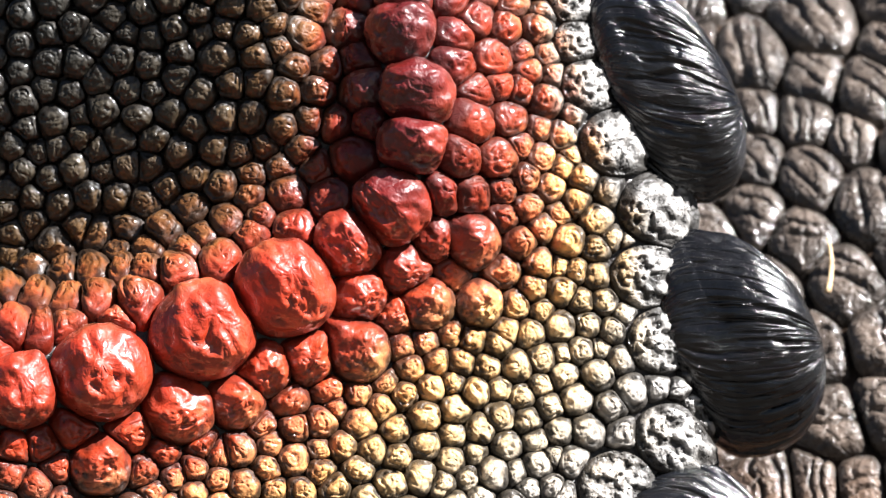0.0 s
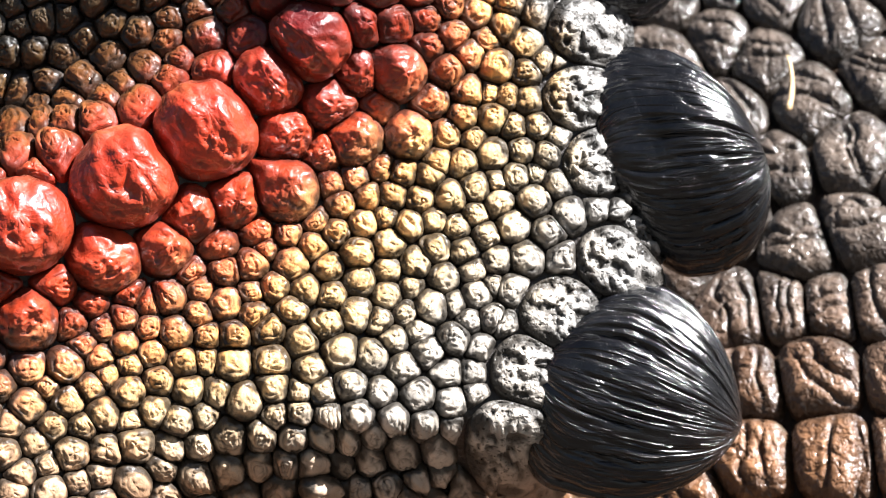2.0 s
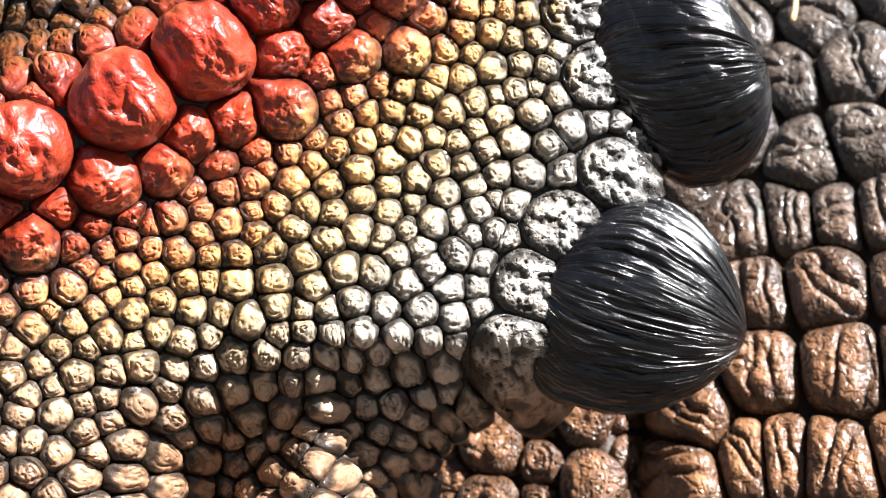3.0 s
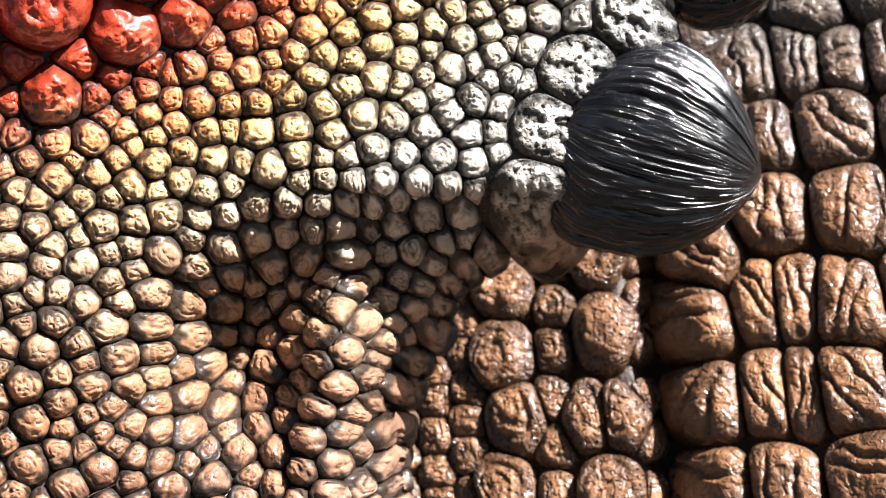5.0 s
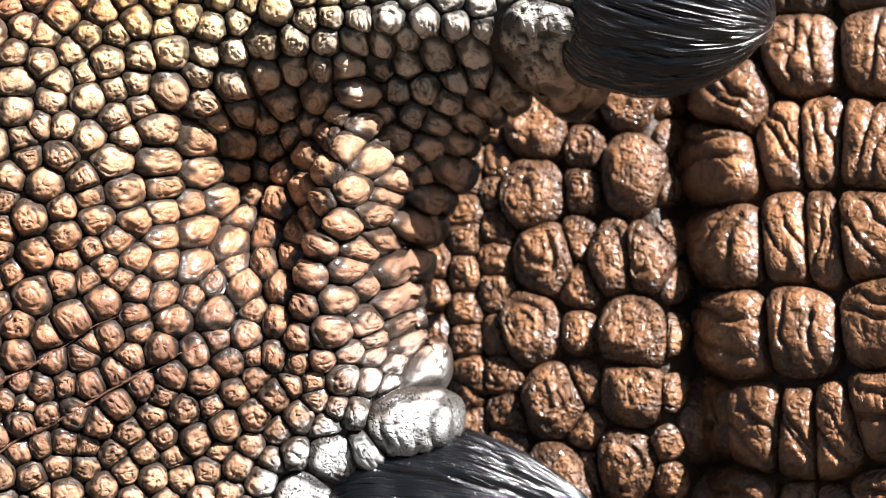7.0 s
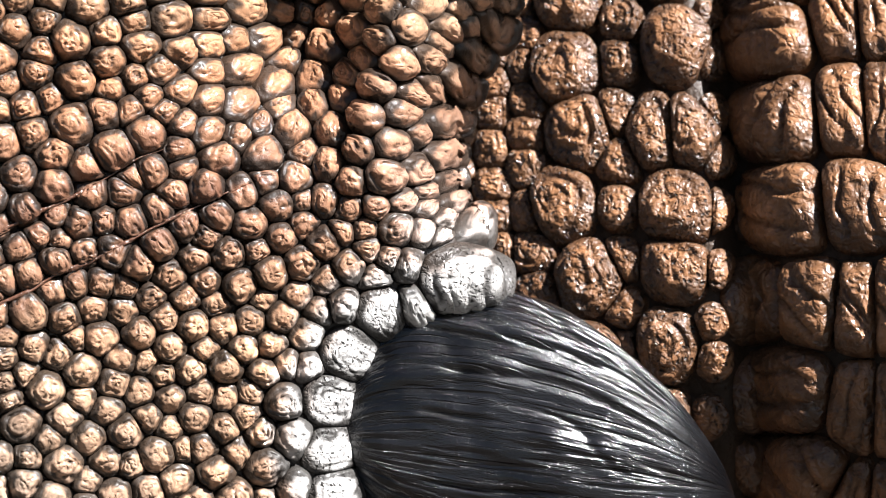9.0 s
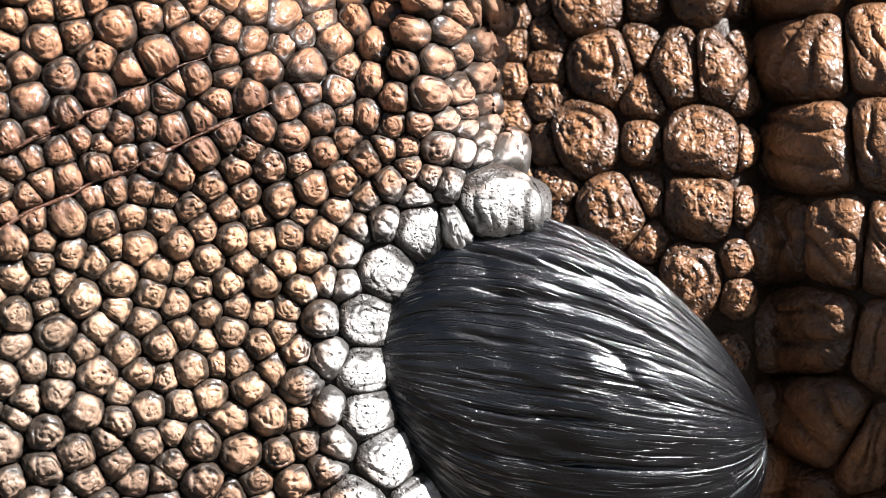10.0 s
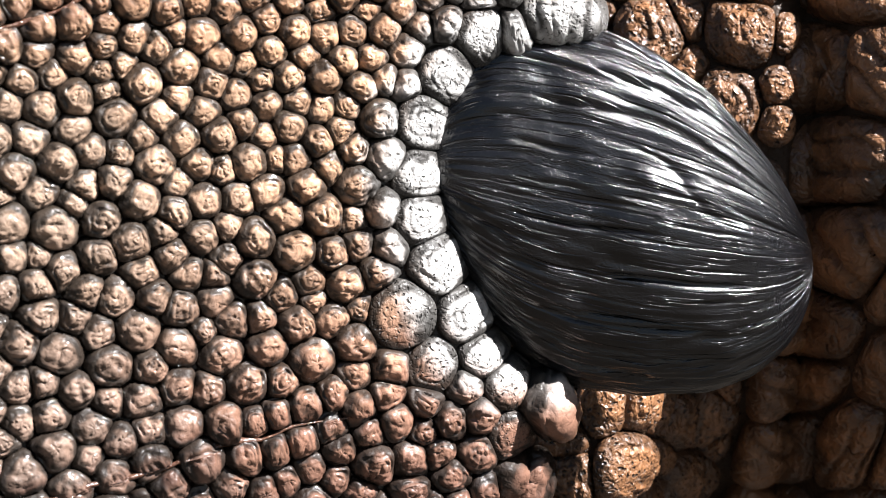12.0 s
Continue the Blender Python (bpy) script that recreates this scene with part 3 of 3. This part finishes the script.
# ---------------------------------------------------------------- frill: black horn spikes
def build_spike(a, b, tip, tip_y, thick, above, below, root, sink, seed):
    """a, b: ends of the root (x, z); above, below: how the two sides taper."""
    a, b, tip = (np.array(p) for p in (a, b, tip))
    mid, w = (a + b) / 2, (a - b) / 2
    axis = tip - mid
    y0 = float(frill_y(np.array([mid[0] - 0.03]), np.array([mid[1]]))[0]) + sink * thick
    n_s, n_a = 110, 520
    s = np.r_[-root * np.linspace(1, 0, 30)[:-1] ** 1.6, 1 - (1 - np.linspace(0, 1, n_s)) ** 1.7]
    ang = np.linspace(0, 2 * math.pi, n_a, endpoint=False)
    S, A = np.meshgrid(s, ang, indexing="ij")
    c = np.clip(S, 0, 1)
    f_up = (1 - c ** above[0]) ** (1 / above[1])
    f_dn = (1 - c ** below[0]) ** (1 / below[1])
    end = np.sqrt(np.clip(1 - (np.minimum(S, 0) / root) ** 2, 0, 1))
    f_up, f_dn = f_up * end, f_dn * end
    cu, sn = np.cos(A), np.sin(A)
    f = np.where(cu > 0, f_up * cu, f_dn * cu)
    depth = thick * (1 - c**2.6) ** 0.55 * np.sign(sn) * np.abs(sn) ** 0.95 * end**0.25
    # grooves that run out along the horn, and cross scratches
    lane = A * 9.0 / math.pi * 2
    lines = vnoise(lane * 1.6 + 0.5 * vnoise(S * 3, A * 2, seed), S * 2.2, seed)
    cuts = np.exp(-((vnoise(lane * 0.8, S * 1.3, seed + 3) / 0.07) ** 2)) * smooth(0.0, 0.35, vnoise(lane * 0.4, S * 1.7, seed + 8) + 0.25)
    fine = vnoise(lane * 5, S * 6, seed + 5)
    rng = random.Random(seed)
    deep = np.zeros_like(A)
    for _ in range(110):
        a0, wide, low = rng.uniform(0, math.tau), rng.uniform(0.006, 0.022), rng.uniform(0.02, 0.085)
        s0, s1 = rng.uniform(-0.3, 0.7), rng.uniform(0.15, 0.8)
        wander = a0 + 0.05 * vnoise(S * 2.5, S * 0 + a0 * 9, seed)
        off = (A - wander + math.pi) % math.tau - math.pi
        deep += low * np.exp(-((off / wide) ** 2)) * smooth(s0 - 0.05, s0 + 0.1, S) * smooth(s0 + s1 + 0.1, s0 + s1 - 0.1, S)
    rub = 1 - np.minimum(deep, 0.10) - 0.016 * lines - 0.02 * cuts - 0.012 * fine * (1 - 0.6 * c) - 0.012 * vnoise(S * 9, A * 3, seed + 2)
    f, depth = f * rub, depth * rub
    x = mid[0] + S * axis[0] + f * w[0]
    z = mid[1] + S * axis[1] + f * w[1]
    y = y0 + (tip_y - y0) * np.clip(S, 0, 1) - depth
    rows = len(s)
    verts = np.stack([x, y, z], -1).reshape(-1, 3)
    faces = [(i * n_a + j, i * n_a + (j + 1) % n_a, (i + 1) * n_a + (j + 1) % n_a, (i + 1) * n_a + j) for i in range(rows - 1) for j in range(n_a)]
    faces.append(tuple(range(n_a))[::-1])
    me = mesh_of("horn_spike", verts, faces, HORN)
    reach, girth = float(np.hypot(*axis)), float(np.hypot(*w))
    layer = me.attributes.new("fibre", "FLOAT_VECTOR", "POINT")
    round_way = girth * np.minimum(A, math.tau - A) + np.where(A > math.pi, 3.0, 0.0)
    layer.data.foreach_set("vector", np.stack([S * reach + seed, round_way, 0 * S], -1).astype(np.float32).ravel())
    return me


for spec in (
    ((0.084, 2.095), (0.138, 1.952), (0.172, 2.016), 1.515, 0.036, (2.6, 2.0), (2.4, 1.9), 0.45, 0.75, 3),
    ((0.135, 1.932), (0.182, 1.797), (0.224, 1.866), 1.500, 0.040, (2.8, 2.1), (2.2, 1.7), 0.5, 0.75, 11),
    ((0.156, 1.793), (0.097, 1.673), (0.206, 1.706), 1.500, 0.042, (1.9, 1.25), (2.6, 1.8), 0.45, 0.65, 19),
    ((-0.028, 1.486), (0.020, 1.282), (0.139, 1.364), 1.490, 0.056, (2.5, 1.65), (2.3, 1.8), 0.52, 0.42, 27),
):
    part("horn_spike", build_spike(*spec), frill, "glossy black grooved horn spike")

# ---------------------------------------------------------------- flank behind
flank = thing("dinosaur_flank", "brown and grey glossy body side with large knobbly scales", "sculpture")
FX0, FX1, FZ0, FZ1 = -0.35, 0.75, 0.95, 2.45


SQUASH = 0.86
# upright rows of the body scales: x, width, height of a scale
COLUMNS = ((-0.075, 0.030, 0.030), (-0.045, 0.026, 0.024), (-0.018, 0.024, 0.022), (0.006, 0.022, 0.020), (0.027, 0.022, 0.022), (0.058, 0.042, 0.046), (0.089, 0.018, 0.030), (0.116, 0.040, 0.048), (0.139, 0.014, 0.032),
           (0.177, 0.050, 0.047), (0.225, 0.042, 0.052), (0.268, 0.044, 0.050), (0.314, 0.046, 0.054), (0.362, 0.048, 0.056), (0.412, 0.048, 0.056), (0.462, 0.050, 0.058))


def flank_sites():
    rng = random.Random(17)
    out = []
    for x, wide, tall in COLUMNS:
        z = FZ0 + rng.uniform(0, tall)
        while z < 1.80 + rng.uniform(-0.03, 0.03):
            step = tall * rng.uniform(0.72, 1.2)
            if wide > 0.035 and rng.random() < 0.22:
                # two slim scales side by side
                for k in (-0.26, 0.26):
                    out.append((x + k * wide, (z + step / 2) * SQUASH, 0.40 * wide))
            else:
                out.append((x + rng.uniform(-0.18, 0.18) * wide + 0.005 * math.sin(9 * z + 40 * x), (z + step / 2 + rng.uniform(-0.003, 0.003)) * SQUASH, 0.5 * wide * rng.uniform(0.88, 1.06)))
            z += step
    return out


def upper_flank(x, z):
    return z > 1.81 * SQUASH


def flank_spacing(x, z):
    return 0.040 + 0.010 * smooth(0.05, 0.2, x)


def flank_paint(x, z):
    wob = 0.02 * fbm(x * 12, z * 12, 41)
    up = smooth(1.62, 1.86, z + wob)[:, None]
    brown = np.array((0.30, 0.138, 0.06)) * (1 + 0.25 * fbm(x * 30, z * 30, 44))[:, None]
    grey = np.array((0.13, 0.098, 0.076)) * (1 + 0.3 * fbm(x * 22, z * 22, 47))[:, None]
    return np.clip(brown * (1 - up) + grey * up, 0.01, 1)


def build_flank():
    zs, xs = np.r_[0, 0.3, 0.6, 0.8, np.linspace(FZ0, FZ1, 130)], np.linspace(FX0, FX1, 110)
    X, Zg = np.meshgrid(xs, zs)
    y = flank_y(X.ravel(), Zg.ravel()) + 0.004
    part("skin", mesh_of("flank_skin", np.stack([X.ravel(), y, Zg.ravel()], -1), sheet_faces(134, 110), FLANK_SKIN), flank, "dark groove between body scales")
    own = flank_sites()
    st = scatter(flank_spacing, own, (FX0, FX1, FZ0 * SQUASH, FZ1 * SQUASH), upper_flank, 9000, 9, (0.6, 1.1))
    st = relax(st, len(own), upper_flank, 2)
    far_v, far_f, far_c, far_n, count = [], [], [], 0, 0
    for i, (site, poly) in enumerate(zip(st, cells(st))):
        if len(poly) < 3:
            continue
        pitted = site[0] < 0.155 and site[1] < 1.78 * SQUASH
        x, z, h, faces, wash = dome(site, poly, -0.0006 if site[0] < 0.08 else -0.0002, 0.56, 18, 46, 3.8, i, crease=0.08, lumps=0.16 if pitted else 0.10, slit=0.0 if pitted else 0.32)
        z = z / SQUASH
        here = site[1] / SQUASH
        if not (-0.1 < site[0] < 0.45 and 1.1 < here < 2.3):
            continue
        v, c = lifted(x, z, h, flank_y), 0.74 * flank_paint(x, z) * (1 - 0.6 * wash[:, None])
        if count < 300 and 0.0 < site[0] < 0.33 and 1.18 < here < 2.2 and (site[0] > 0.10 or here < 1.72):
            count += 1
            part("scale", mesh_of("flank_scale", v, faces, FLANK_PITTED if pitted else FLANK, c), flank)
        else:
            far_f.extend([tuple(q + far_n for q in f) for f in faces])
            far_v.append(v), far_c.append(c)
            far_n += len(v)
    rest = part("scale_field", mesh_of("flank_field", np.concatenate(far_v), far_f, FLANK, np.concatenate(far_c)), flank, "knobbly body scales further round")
    tagged(rest, kind="stuff")


build_flank()

# ---------------------------------------------------------------- ground
gm = bmesh.new()
bmesh.ops.create_grid(gm, x_segments=20, y_segments=20, size=400)
gme = bpy.data.meshes.new("ground")
gm.to_mesh(gme)
gme.materials.append(EARTH)
tagged(new("ground", gme), "bare brown earth under the sculpture", "ground", kind="structure")


# ---------------------------------------------------------------- straw caught on the flank
def build_straw(length, radius, bend):
    verts, faces, n, k = [], [], 10, 6
    for i in range(n + 1):
        t = i / n
        cx, cy = bend * math.sin(t * 3.0), 0.3 * bend * math.sin(t * 5.0)
        r = radius * (1 - 0.45 * t)
        verts += [(cx + r * math.cos(a * math.tau / k), cy + 0.6 * r * math.sin(a * math.tau / k), (t - 0.5) * length) for a in range(k)]
    for i in range(n):
        faces += [(i * k + j, i * k + (j + 1) % k, (i + 1) * k + (j + 1) % k, (i + 1) * k + j) for j in range(k)]
    faces += [tuple(range(k))[::-1], tuple(n * k + j for j in range(k))]
    return mesh_of("straw", verts, faces, STRAW)


straw = new("straw", build_straw(0.045, 0.0022, 0.003))
straw.matrix_world = pose(0.266, 1.706, 1.944, -28, 4, 0)
tagged(straw, "dry yellow piece of straw caught on the body side", "straw")
